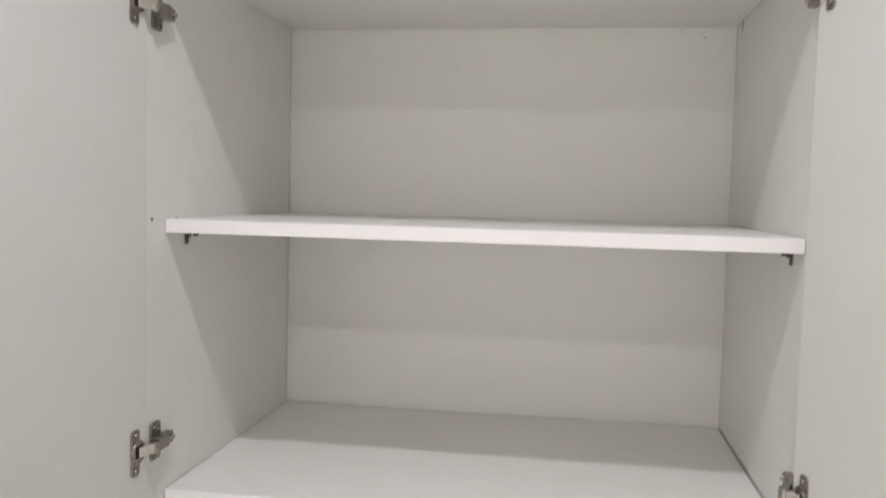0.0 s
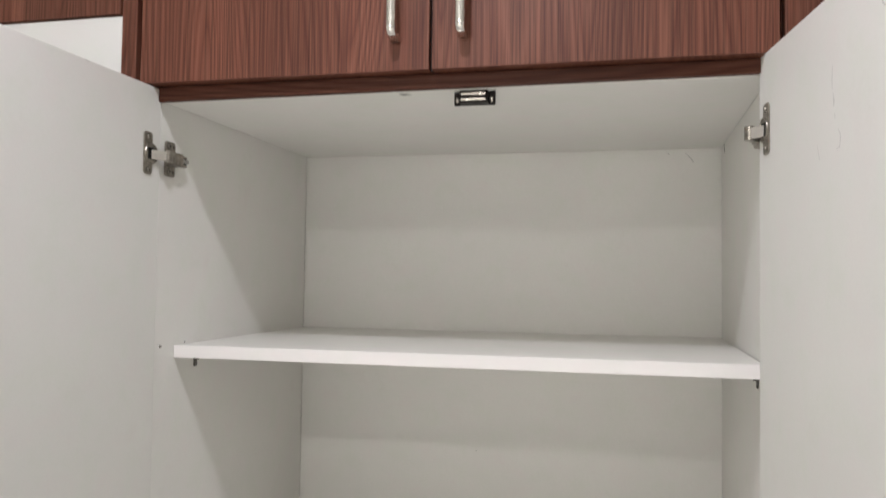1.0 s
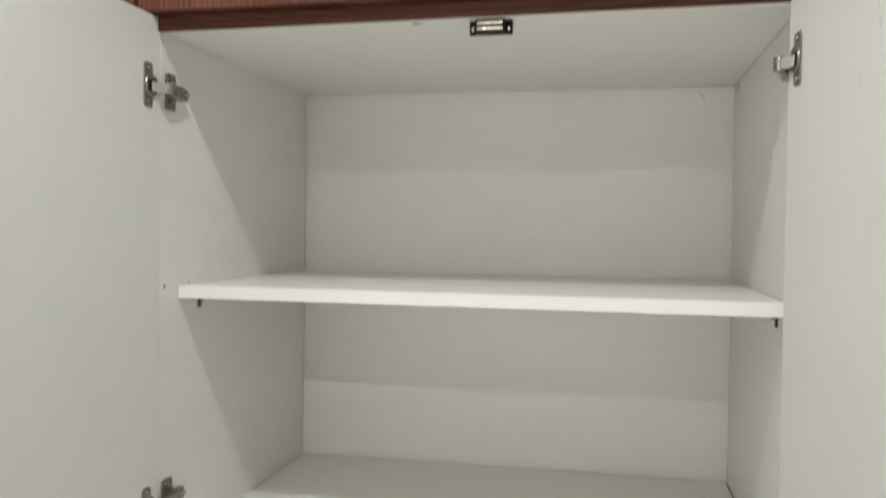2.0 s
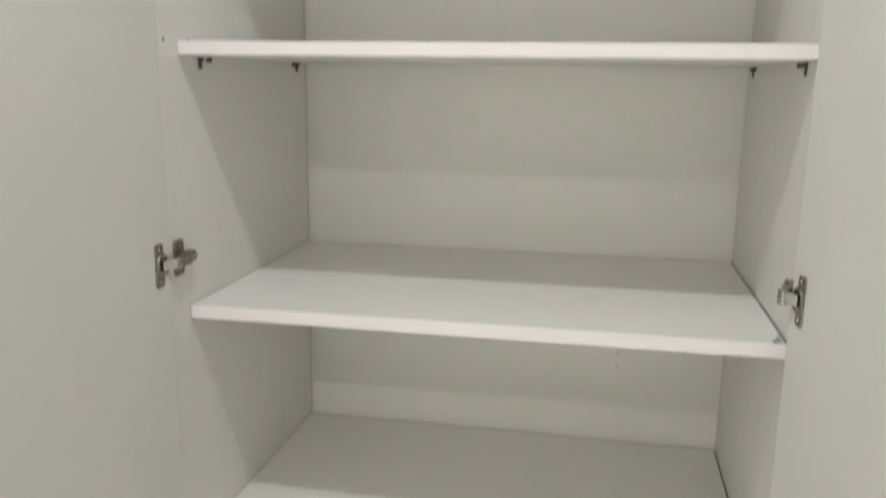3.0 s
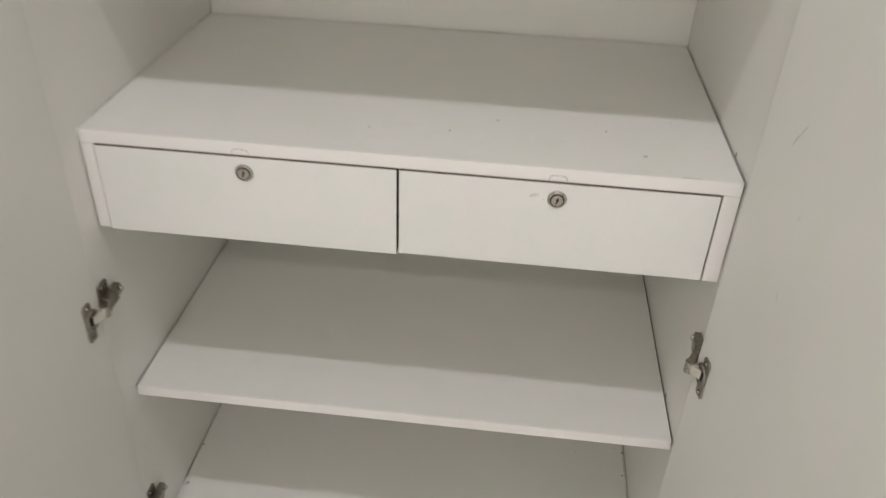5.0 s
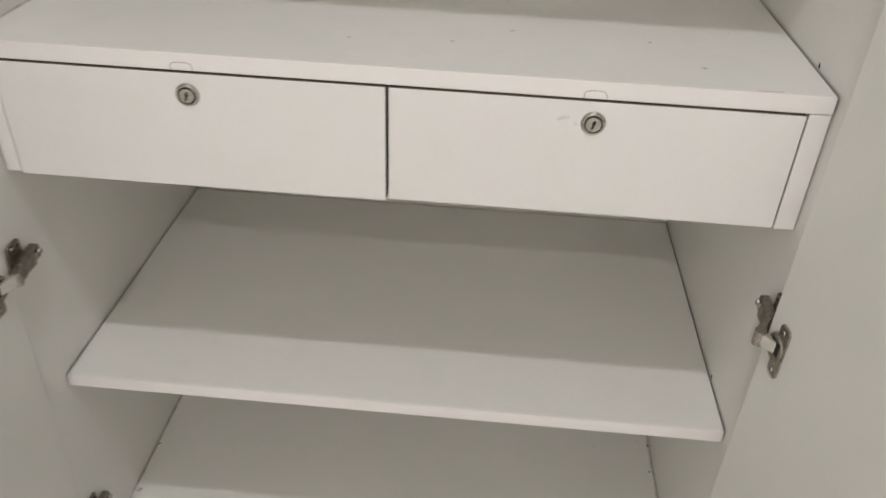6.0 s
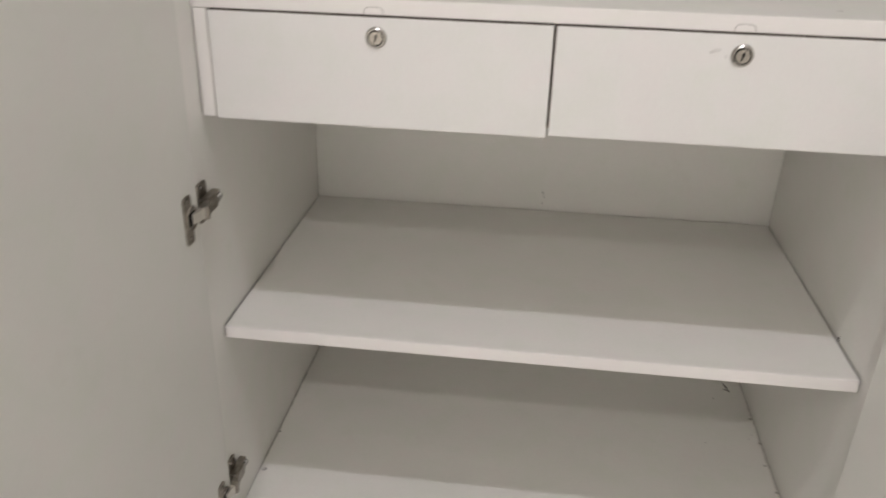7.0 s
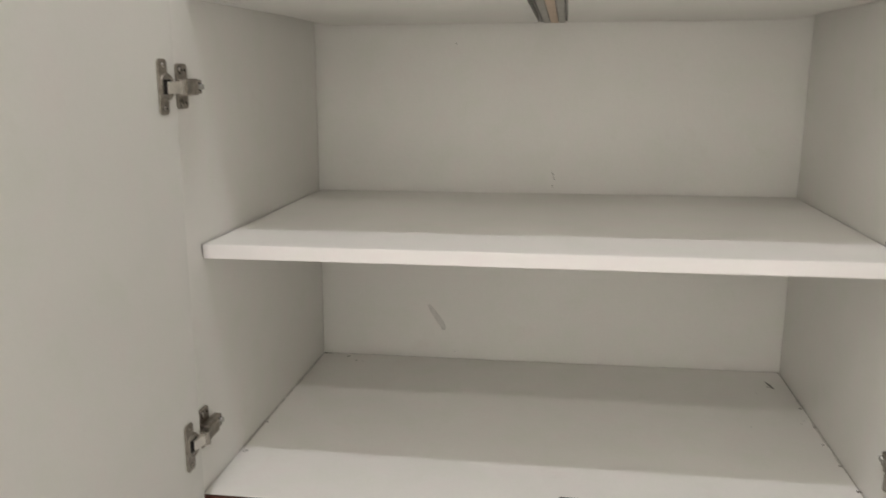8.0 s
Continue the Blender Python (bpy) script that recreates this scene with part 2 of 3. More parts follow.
part("side_panel", banded(box(WIDE, WIDE + BOARD, FRONT, -0.0005, low - 0.06, TOP + 0.028, 0.0008, 1), front_face), (WHITE, WALNUT_DARK), wardrobe)
part("back_panel", box(-BOARD, WIDE + BOARD, 0.0012, 0.012, low - 0.06, TOP + 0.028), WHITE, wardrobe)
bm = box(0.0006, WIDE - 0.0006, FRONT + 0.001, -0.0008, TOP, TOP + 0.020, 0.0008, 1)
for v in bm.verts:
    v.co.z += top_z(v.co.x, v.co.y) - TOP    # it falls slightly towards the front
part("top_panel", bm, WHITE, wardrobe)
bm = box(-0.017, WIDE + 0.007, -0.527, FRONT - 0.0006, TOP - 0.0048, TOP + 0.0155, 0.0008, 1)
for v in bm.verts:
    v.co.z += 0.003 * v.co.x / WIDE if v.co.z < TOP + 0.005 else 0.0
part("top_rail", bm, WALNUT_RAIL, wardrobe, "dark walnut edge strip")
bm = box(0.0003, WIDE - 0.0006, -0.505, -0.0012, -BOARD, 0, 0.0008, 1)
for v in bm.verts:
    v.co.z += base_z(v.co.x, v.co.y)
part("bottom_panel", bm, WHITE, wardrobe)
bm = box(0.001, WIDE - 0.001, -0.5110, -0.5054, -BOARD - 0.012, -0.0006, 0.0006, 1)
for v in bm.verts:
    v.co.z += base_z(v.co.x, -0.505)
part("bottom_rail", bm, WALNUT_RAIL, wardrobe, "dark walnut edge strip")
part("plinth", box(0.0, WIDE, -0.47, -0.452, FLOOR, -BOARD - 0.0006), WALNUT_RAIL, wardrobe)


# ---- doors: white inside, walnut outside, hinged at the side panels ----
def door(hinge_x, hinge_y, turn, side, top, lean):
    """side 1: the leaf's thickness lies to -x of its inner face; local -y runs from the hinge to the free edge."""
    m = pose(hinge_x, hinge_y, 0, 0, lean, turn)
    bm = box(min(0, -side * 0.018), max(0, -side * 0.018), -0.412, 0, -0.022, top, 0.0010, 1)
    banded(bm, lambda nm, c: nm.x * side < -0.9)
    return part("door", bm, (DOOR_WHITE, WALNUT), wardrobe, "open hinged door leaf, white inner face with faint scratches", m)


door_left = door(0.0105, -0.5215, -1.2, 1, 1.8165, -0.25)
door_right = door(0.7828, -0.5210, 8.5, -1, 1.820, 0.09)
HINGES_LEFT = (1.722, 1.168, 0.4955, 0.086)
HINGES_RIGHT = (1.730, 1.1745, 0.510, 0.096)


def hinge(z, left):
    """A sprung cupboard hinge: cross-shaped plate and arm on the side panel, cup plate on the door."""
    s = 1 if left else -1
    wall = 0.0 if left else WIDE
    base = pose(wall, -0.490, z)
    # cross plate: two upright wings with rounded corners
    w0, w1 = -0.0170, 0.0070
    outline = []
    for cx, cz, a0 in ((w1 - 0.004, 0.0215, 0), (w0 + 0.004, 0.0215, 90), (w0 + 0.004, -0.0200, 180), (w1 - 0.004, -0.0200, 270)):
        outline += [(cx + 0.004 * math.cos(radians(a0 + a)), cz + 0.004 * math.sin(radians(a0 + a))) for a in (0, 30, 60, 90)]
    bm = prism(outline, 0.0030, 0.0005)
    for v in bm.verts:
        v.co = Vector((s * (v.co.y + 0.0002), v.co.x, v.co.z))
    plate = part("hinge", bm, NICKEL, wardrobe, "nickel-plated concealed hinge", base)

    def stud(name, depth, radius, y, z, reach, mat):
        """A round head or hole facing away from the panel."""
        bm = bmesh.new()
        add_rod(bm, radius, radius * 0.82, depth, pose(s * (reach + depth / 2), y, z, 0, 90 * s, 0), 16)
        part(name, bm, mat, plate)

    for dz in (-0.0175, 0.0185):
        stud("screw_seat", 0.0003, 0.0044, -0.0090, dz, 0.0032, BLACK)
        stud("screw", 0.0016, 0.0037, -0.0090, dz, 0.0033, NICKEL)
        bm = bmesh.new()
        add_box(bm, *sorted((s * 0.0049, s * 0.0052)), -0.0113, -0.0067, dz - 0.0005, dz + 0.0005)
        add_box(bm, *sorted((s * 0.0049, s * 0.0051)), -0.0095, -0.0085, dz - 0.0023, dz + 0.0023)
        part("screw_slot", bm, BLACK, plate)
        stud("screw_hole", 0.0003, 0.0019, 0.0015, dz, 0.0032, BLACK)
    # arm: a folded channel over the plate, open at its tail, with two adjusting screws in a slot
    bm = bmesh.new()
    add_box(bm, *sorted((s * 0.0030, s * 0.0160)), -0.0200, 0.0090, -0.0092, 0.0092, 0.0026, 3)
    add_box(bm, *sorted((s * 0.0030, s * 0.0128)), 0.0070, 0.0228, -0.0080, 0.0080, 0.0016, 2)
    part("hinge_arm", bm, NICKEL, plate)
    bm = box(*sorted((s * 0.0127, s * 0.0131)), 0.0098, 0.0212, -0.0046, 0.0046)
    part("slot", bm, BLACK, plate)
    for y, wide in ((0.0112, 0.0034), (0.0196, 0.0036)):
        stud("adjusting_screw", 0.0024, wide, y, 0.0, 0.0131, STEEL)
    for dz in (-0.0052, 0.0052):
        stud("rivet", 0.0006, 0.0017, -0.0165, dz, 0.0158, DARK_NICKEL)
    # cup plate on the door's inner face: a long plate with a round cup towards the hinge edge
    leaf = door_left if left else door_right
    edge, cup_y, cup_r = 0.0035, 0.0010, 0.0150
    outline = [(-0.0115, 0.029), (-0.0150, 0.0255), (-0.0150, -0.0255), (-0.0115, -0.029), (edge - 0.003, -0.029), (edge, -0.026)]
    start = math.acos((edge - cup_y) / cup_r)
    outline += [(cup_y + cup_r * math.cos(a), cup_r * math.sin(a)) for a in [-start + 2 * start * k / 14 for k in range(15)]]
    outline += [(edge, 0.026), (edge - 0.003, 0.029)]
    bm = prism(outline, 0.0020, 0.0005)
    for v in bm.verts:
        v.co = Vector((s * (v.co.y + 0.0002), v.co.x, v.co.z))
    at = pose(0, -0.0235, z + 0.001)
    part("hinge_cup", bm, NICKEL, leaf, "nickel-plated hinge cup plate", at)
    # the cup's rim, and a black slab painting the shaded hollow that takes the link
    bm = bmesh.new()
    rings = []
    for k in range(28):
        a = 2 * math.pi * k / 28
        rings.append([bm.verts.new((s * x, cup_y + q * math.cos(a), q * math.sin(a))) for q, x in ((0.0118, 0.0021), (0.0124, 0.0034), (0.0138, 0.0034), (0.0146, 0.0021))])
    for a, b in zip(rings, rings[1:] + rings[:1]):
        for k in range(3):
            bm.faces.new((a[k], a[k + 1], b[k + 1], b[k]))
    part("cup_rim", bm, NICKEL, leaf, "", at)
    bm = bmesh.new()
    add_rod(bm, 0.0119, 0.0119, 0.0003, pose(s * 0.0023, cup_y, 0, 0, 90, 0), 28)
    part("cup_floor", bm, DARK_NICKEL, leaf, "", at)
    bm = box(*sorted((s * 0.0023, s * 0.0027)), cup_y - 0.0078, cup_y + 0.0085, -0.0078, 0.0078, 0.0001, 1)
    part("cup_hollow_shade", bm, BLACK, leaf, "black slab painting the shade in the hinge cup", at)
    for dz in (-0.0225, 0.0225):
        bm = bmesh.new()
        add_rod(bm, 0.0034, 0.0034, 0.0003, pose(s * 0.0023, -0.0055, dz, 0, 90, 0), 16)
        part("screw_seat", bm, BLACK, leaf, "", at)
        bm = bmesh.new()
        add_rod(bm, 0.0029, 0.0022, 0.0014, pose(s * 0.0030, -0.0055, dz, 0, 90 * s, 0), 14)
        part("screw", bm, NICKEL, leaf, "", at)
        bm = box(*sorted((s * 0.0036, s * 0.0039)), -0.0077, -0.0033, dz - 0.0005, dz + 0.0005)
        part("screw_slot", bm, BLACK, leaf, "", at)
    # link bridging cup and arm: a bright outer link and a darker inner one
    p0 = Vector((wall + s * 0.0110, -0.498, z))
    p1 = Vector((0.0155, -0.5205, z)) if left else Vector((WIDE - 0.0265, -0.5280, z))
    p2 = leaf.matrix_basis @ Vector((s * 0.0010, -0.0200, z))
    p2.z = z

    def bridge(a, b, thick, high, mat, label):
        d = b - a
        m = Matrix.Translation(a) @ Vector((0, 1, 0)).rotation_difference(d.normalized()).to_matrix().to_4x4()
        part("hinge_link", box(-thick, thick, -0.003, d.length + 0.002, -high, high, 0.0012, 2), mat, wardrobe, label, m)

    bridge(p0, p1, 0.0042, 0.0078, NICKEL, "nickel-plated hinge knuckle")
    bridge(p1, p2, 0.0036, 0.0064, LINK, "bright steel hinge link")
    pin = bmesh.new()
    add_rod(pin, 0.0058, 0.0058, 0.0160, Matrix.Translation(p1), 18)
    part("hinge_pin", pin, DARK_NICKEL, wardrobe, "dark nickel hinge pin")


for z in HINGES_LEFT:
    hinge(z, True)
for z in HINGES_RIGHT:
    hinge(z, False)


# ---- shelves ----
def shelf(which, back_gap, gap_left, gap_right, label):
    top, thick, pitch, tilt = SHELVES[which]
    sh = thing("shelf", label, "shelf", pose(0, SHELF_FRONT, top, pitch, -tilt, 0), "wardrobe shelves")
    bm = box(gap_left, WIDE - gap_right, 0.0012, -SHELF_FRONT - back_gap, -thick, 0, 0.0005, 1)
    # ends and back edge get the darkened brown, deepening the gap shade
    part("board", banded(bm, lambda nm, c: abs(nm.x) > 0.9 or nm.y > 0.9), (WHITE, RAW_EDGE_SHADE), sh)
    depth = -SHELF_FRONT
    # dark strips sunk into the gaps to paint their shade
    for x0, x1, y0, y1 in ((0.0002, gap_left, 0.004, depth - back_gap), (WIDE - gap_right, WIDE - 0.0002, 0.004, depth - back_gap), (0.0002, WIDE - 0.0002, depth - back_gap, depth - 0.0006)):
        if min(x1 - x0, y1 - y0) > 0.0008:
            part("gap_shade_strip", box(x0, x1, y0, y1, -thick * 0.8, -0.0035), GAP_SHADE, sh, "dark strip standing in for shade in the gap")
    part("edge_band", box(gap_left, WIDE - gap_right, -0.0010, 0.0011, -thick, -0.0001, 0.0007, 2), EDGE, sh, "pinkish white edge band")
    return sh


shelf(0, 0.0016, 0.0006, 0.0014, "white laminated shelf board resting on small metal pins")
shelf(1, 0.0018, 0.0008, 0.0027, "white laminated shelf board with a dark gap beside the panel")
shelf(2, 0.0021, 0.0020, 0.0023, "white laminated shelf board with dark gaps at both ends")


def shelf_pin(x, y, z, s, long):
    bm = bmesh.new()
    add_rod(bm, 0.0033, 0.0033, 0.007, pose(s * 0.0030, 0, -0.0022, 0, 90, 0), 14)
    if long:
        add_box(bm, *sorted((s * 0.0006, s * 0.0028)), -0.0045, 0.0045, -0.0150, -0.0005, 0.0010, 1)
        add_box(bm, *sorted((s * 0.0028, s * 0.0060)), -0.0040, 0.0040, -0.0026, -0.0005, 0.0006, 1)
    return part("shelf_pin", bm, PIN_STEEL, wardrobe, "small dark steel shelf pin", pose(x, y, z))


def under(which, x, y):
    """The underside of a shelf at a place."""
    top, thick, pitch, tilt = SHELVES[which]
    return top - thick + x * math.sin(radians(tilt)) + (y - SHELF_FRONT) * math.sin(radians(pitch)) - 0.003


for s, x in ((1, 0.0), (-1, WIDE)):
    for y, long in ((-0.411, True), (-0.387, False), (-0.050, True), (-0.066, False)):
        shelf_pin(x, y, under(0, x, y), s, long)
    for which in (1, 2):
        for y in (-0.415, -0.050):
            shelf_pin(x, y, under(which, x, y), s, False)


# ---- the drawer unit ----
unit = thing("drawer_unit", "white built-in drawer unit with two shut lockable drawers", "drawers", pose(0, SHELF_FRONT, UNIT_LOW, PITCH, TILT, 0))
U0, UH, UD = 0.0015, UNIT_TOP - UNIT_LOW, -SHELF_FRONT - 0.0015
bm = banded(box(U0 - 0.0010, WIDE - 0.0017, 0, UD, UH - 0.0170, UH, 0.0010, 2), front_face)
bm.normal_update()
# ends, back and underside painted dark for the shade in the gaps
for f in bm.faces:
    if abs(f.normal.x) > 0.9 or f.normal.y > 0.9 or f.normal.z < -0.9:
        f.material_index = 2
part("top_panel", bm, (WHITE, EDGE, RAW_EDGE_SHADE), unit)
# strips that paint shade into the unit's right and rear gaps
part("gap_shade_strip", box(WIDE - 0.0017, WIDE - 0.0003, 0.004, UD, UH - 0.014, UH - 0.0035), GAP_SHADE, unit, "dark strip standing in for shade in the gap")
part("gap_shade_strip", box(0.001, WIDE - 0.0030, UD, UD + 0.0012, UH - 0.014, UH - 0.0030), GAP_SHADE, unit, "dark strip standing in for shade in the gap")
part("side_panel", banded(box(U0, U0 + 0.0165, 0.0004, UD, 0, UH - 0.0173, 0.0008, 1), front_face), (WHITE, EDGE), unit)
part("side_panel", banded(box(WIDE - 0.0016 - 0.0195, WIDE - 0.0016, 0.0004, UD, 0, UH - 0.0173, 0.0008, 1), front_face), (WHITE, EDGE), unit)
# the left gap is darkened the same way, shade put in as colour
part("gap_shade_strip", box(0.0002, U0 - 0.0001, 0.006, UD, 0.0030, 0.080), GAP_SHADE, unit, "dark strip standing in for shade in the gap")
SPLIT = 0.397


def sagged(bm):
    """Drawer boxes and slides hang a little lower at the back."""
    for v in bm.verts:
        v.co.z -= 0.0085 * v.co.y / UD
    return bm


def runner(x, s):
    """A ball-bearing slide: channel on the divider, flange under it, inner rail on the drawer."""
    bm = bmesh.new()
    add_box(bm, *sorted((x, x + s * 0.0016)), 0.030, UD - 0.002, 0.0010, 0.044, 0.0004, 1)
    add_box(bm, *sorted((x + s * 0.0016, x + s * 0.0100)), 0.030, UD - 0.002, 0.0010, 0.0025, 0.0004, 1)
    add_box(bm, *sorted((x + s * 0.0016, x + s * 0.0100)), 0.030, UD - 0.002, 0.0425, 0.044, 0.0004, 1)
    r = part("runner", sagged(bm), STEEL, unit, "steel drawer runner")
    bm = box(*sorted((x + s * 0.0125, x + s * 0.0140)), 0.030, UD - 0.004, 0.0030, 0.040, 0.0004, 1)
    part("inner_rail", sagged(bm), STEEL, r)
    # two dark strips added in the runner's gaps, standing in for shade
    bm = box(*sorted((x + s * 0.0101, x + s * 0.0124)), 0.030, UD - 0.004, 0.0040, 0.030)
    part("rail_gap_shade", sagged(bm), NEAR_BLACK_BROWN, r)
    bm = box(*sorted((x - s * 0.0009, x - s * 0.0001)), 0.030, UD - 0.002, 0.0030, 0.040)
    part("divider_gap_shade", sagged(bm), NEAR_BLACK_BROWN, r)
    return r


part("divider", sagged(box(0.3972, 0.4090, 0.030, UD, 0.0012, UH - 0.0185)), RAW, unit, "raw chipboard divider")
runner(0.3962, -1)
runner(0.4100, 1)


def drawer(x0, x1, lock_x, in_left, in_right, low_z):
    gap = 0.0016 if x0 > 0.2 else 0.0014
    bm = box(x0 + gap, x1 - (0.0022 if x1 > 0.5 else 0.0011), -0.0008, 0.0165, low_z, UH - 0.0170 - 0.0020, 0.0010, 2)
    # hidden edges painted dark, so the gaps round the front look shaded
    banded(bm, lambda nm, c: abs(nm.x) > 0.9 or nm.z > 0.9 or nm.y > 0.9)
    front = part("drawer", bm, (FRONT_WHITE, RAW_EDGE_SHADE), unit, "white drawer front, shut")
    a, b = x0 + in_left, x1 - in_right
    bm = box(a, b, 0.017, UD - 0.003, 0.0018, 0.0078)
    part("drawer_bottom", sagged(bm), WHITE, front)
    for c in (a, b - 0.012):
        part("drawer_side", sagged(box(c, c + 0.012, 0.017, UD - 0.003, 0.0080, 0.085)), WHITE, front)
    part("drawer_back", box(a + 0.0122, b - 0.0122, UD - 0.018, UD - 0.006, 0.0005, 0.078), WHITE, front)
    # lock: rim, plug, keyhole
    at = pose(lock_x, -0.0008, 0.0990, 90, 0, 0)
    bm = bmesh.new()
    for r1, r2, d, y in ((0.0117, 0.0112, 0.0012, 0.0006), (0.0112, 0.0094, 0.0016, 0.0020)):
        add_rod(bm, r1, r2, d, pose(0, 0, y), 40)
    part("lock_rim", bm, RIM, front, "nickel lock rim", at)
    bm = bmesh.new()
    add_rod(bm, 0.0088, 0.0088, 0.0004, pose(0, 0, 0.0029), 32)
    part("lock_groove", bm, BLACK, front, "", at)
    bm = bmesh.new()
    add_rod(bm, 0.0074, 0.0069, 0.0010, pose(0, 0, 0.0034), 32)
    part("lock_plug", bm, DARK_NICKEL, front, "nickel lock cylinder", at)
    bm = bmesh.new()
    add_box(bm, -0.0010, 0.0010, -0.0044, 0.0044, 0.0037, 0.0041)
    add_rod(bm, 0.0018, 0.0018, 0.0003, pose(0, 0.0012, 0.0040), 14)
    part("keyhole", bm, BLACK, front, "", at @ pose(0, 0, 0, 0, 0, -12))
    return front


drawer(U0 + 0.0165, SPLIT, 0.207, 0.004, 0.0205, -0.0010)
drawer(SPLIT, WIDE - 0.0016 - 0.0195, 0.589, 0.0275, 0.004, 0.0016)


# ---- magnetic catches, top and bottom ----
def catch(m, high, deep):
    c = thing("magnetic_catch", "dark brown plastic magnetic door catch with steel strips", "door catch", m, "magnetic catches")
    # local: z = 0 against the panel, body towards +z, front face towards +y
    bm = bmesh.new()
    add_box(bm, -0.0185, 0.0185, 0.0200 - deep, 0.0200, 0.0002, high, 0.0015, 2)
    for s in (-1, 1):
        add_box(bm, *sorted((s * 0.0180, s * 0.0270)), 0.0060, 0.0120, 0.0002, high + 0.001, 0.0016, 2)
        add_box(bm, *sorted((s * 0.0180, s * 0.0240)), -0.0120, 0.0060, 0.0002, 0.0030, 0.0010, 1)
    part("housing", bm, NEAR_BLACK_BROWN, c)
    for dz, thick in ((0.29 * high, 0.0009 if high < 0.014 else 0.0020), (0.735 * high, 0.0009 if high < 0.014 else 0.0017)):
        part("steel_strip", box(-0.0160, 0.0160, 0.0196, 0.0220, dz - thick, dz + thick, 0.0003, 1), BRIGHT if high < 0.014 else DARK_NICKEL, c)
    for s in (-1, 1):
        part("screw", box(s * 0.0226 - 0.0016, s * 0.0226 + 0.0016, 0.0116, 0.0130, high - 0.0085, high - 0.0025, 0.0010, 2), DARK_NICKEL, c)
    return c


catch(pose(0.443, -0.489, top_z(0.443, -0.489), 180, 0, 0), 0.0168, 0.018)
catch(pose(0.454, -0.490, base_z(0.454, -0.490), 0, 0, 180), 0.0125, 0.034)


# ---- loft cupboards over the wardrobe ----
def loft(name, x0, x1, low_z, label, handles=()):
    c = thing(name, label, "cupboard", pose(x0, 0, low_z), "loft cupboards")
    w, h = x1 - x0, CEILING - low_z - 0.004
    part("body", box(0, w, -0.524, 0.0, 0.0004, h, 0.0006, 1), WALNUT_DARK, c)
    half = w / 2
    for k in (0, 1):
        a, b = k * half + 0.0019, (k + 1) * half - 0.0019
        d = part("door", box(a, b, -0.5445, -0.5255, 0.0002, h - 0.006, 0.0012, 2), WALNUT, c, "walnut laminate cupboard door")
        if k < len(handles):
            bar_handle(handles[k], d)
    # dark strip added in the door gap: blocks light, paints the gap's shade
    part("door_gap_shade", box(half - 0.0017, half + 0.0017, -0.5330, -0.5242, 0.0008, h - 0.008), NEAR_BLACK_BROWN, c)
    return c


def bar_handle(x, leaf):
    """A slim chrome bow handle, upright, its lower foot close over the door's lower edge."""
    bm = bmesh.new()
    length, z0, r = 0.150, 0.036, 0.0066
    steps, ring = 60, 12
    loops = []
    for i in range(steps + 1):
        u = i / steps
        z = z0 + length * u
        rise = 0.024 * (1 - abs(2 * u - 1) ** 34)
        wide = r * (1.0 if 0.05 < u < 0.95 else 0.9)
        loops.append([bm.verts.new((x + wide * math.cos(t), -0.5455 - rise + wide * 0.75 * math.sin(t) - 0.002, z)) for t in [2 * math.pi * j / ring for j in range(ring)]])
    for a, b in zip(loops, loops[1:]):
        for j in range(ring):
            bm.faces.new((a[j], a[(j + 1) % ring], b[(j + 1) % ring], b[j]))
    bm.faces.new(loops[0]), bm.faces.new(loops[-1])
    for f in bm.faces:
        f.smooth = True
    part("handle", bm, BRIGHT, leaf, "polished chrome bow handle")
    for z in (z0 + 0.0065, z0 + length - 0.0065):
        bm = bmesh.new()
        add_rod(bm, 0.0050, 0.0046, 0.024, pose(x, -0.5567, z, 90, 0, 0), 18)
        part("handle_foot", bm, BRIGHT, leaf)


loft("loft_cupboard", -0.0180, 0.8065, 1.8195, "walnut laminate loft cupboard with chrome bar handles", (0.368, 0.4555))
loft("loft_cupboard", 0.8085, 1.635, 1.8195, "walnut laminate loft cupboard beside the other, one chrome bar handle", (0.0430,))
loft("loft_cupboard", -1.10, -0.0480, 1.919, "walnut laminate loft cupboard above the white wall")
tagged(part("filler_strip", box(-0.0470, -0.0240, -0.5440, -0.010, FLOOR, CEILING - 0.004, 0.0008, 1), WALNUT), "upright walnut laminate filler strip beside the wardrobe", "filler strip")


# ---- scuffs, pencil marks, holes, grime in the joints ----
def mark(name, pts, width, mat, plane, owner=None, depth=0.00015, taper=True):
    """A thin worn stroke through points of a panel; plane: the panel's axis and side."""
    bm = bmesh.new()
    axis, s = plane
    pts = [Vector(p) for p in pts]
    nrm = Vector([s if k == axis else 0 for k in range(3)])
    left, right = [], []
    for i, p in enumerate(pts):
        d = (pts[min(i + 1, len(pts) - 1)] - pts[max(i - 1, 0)]).normalized()
        side = d.cross(nrm) * width * ((0.3 + 0.7 * math.sin(math.pi * (i + 0.5) / len(pts))) if taper else 1.0)
        left.append(bm.verts.new(p + side + nrm * depth))
        right.append(bm.verts.new(p - side + nrm * depth))
    for i in range(len(pts) - 1):
        bm.faces.new((left[i], left[i + 1], right[i + 1], right[i]))
    return part(name, bm, mat, wardrobe if owner is None else owner)


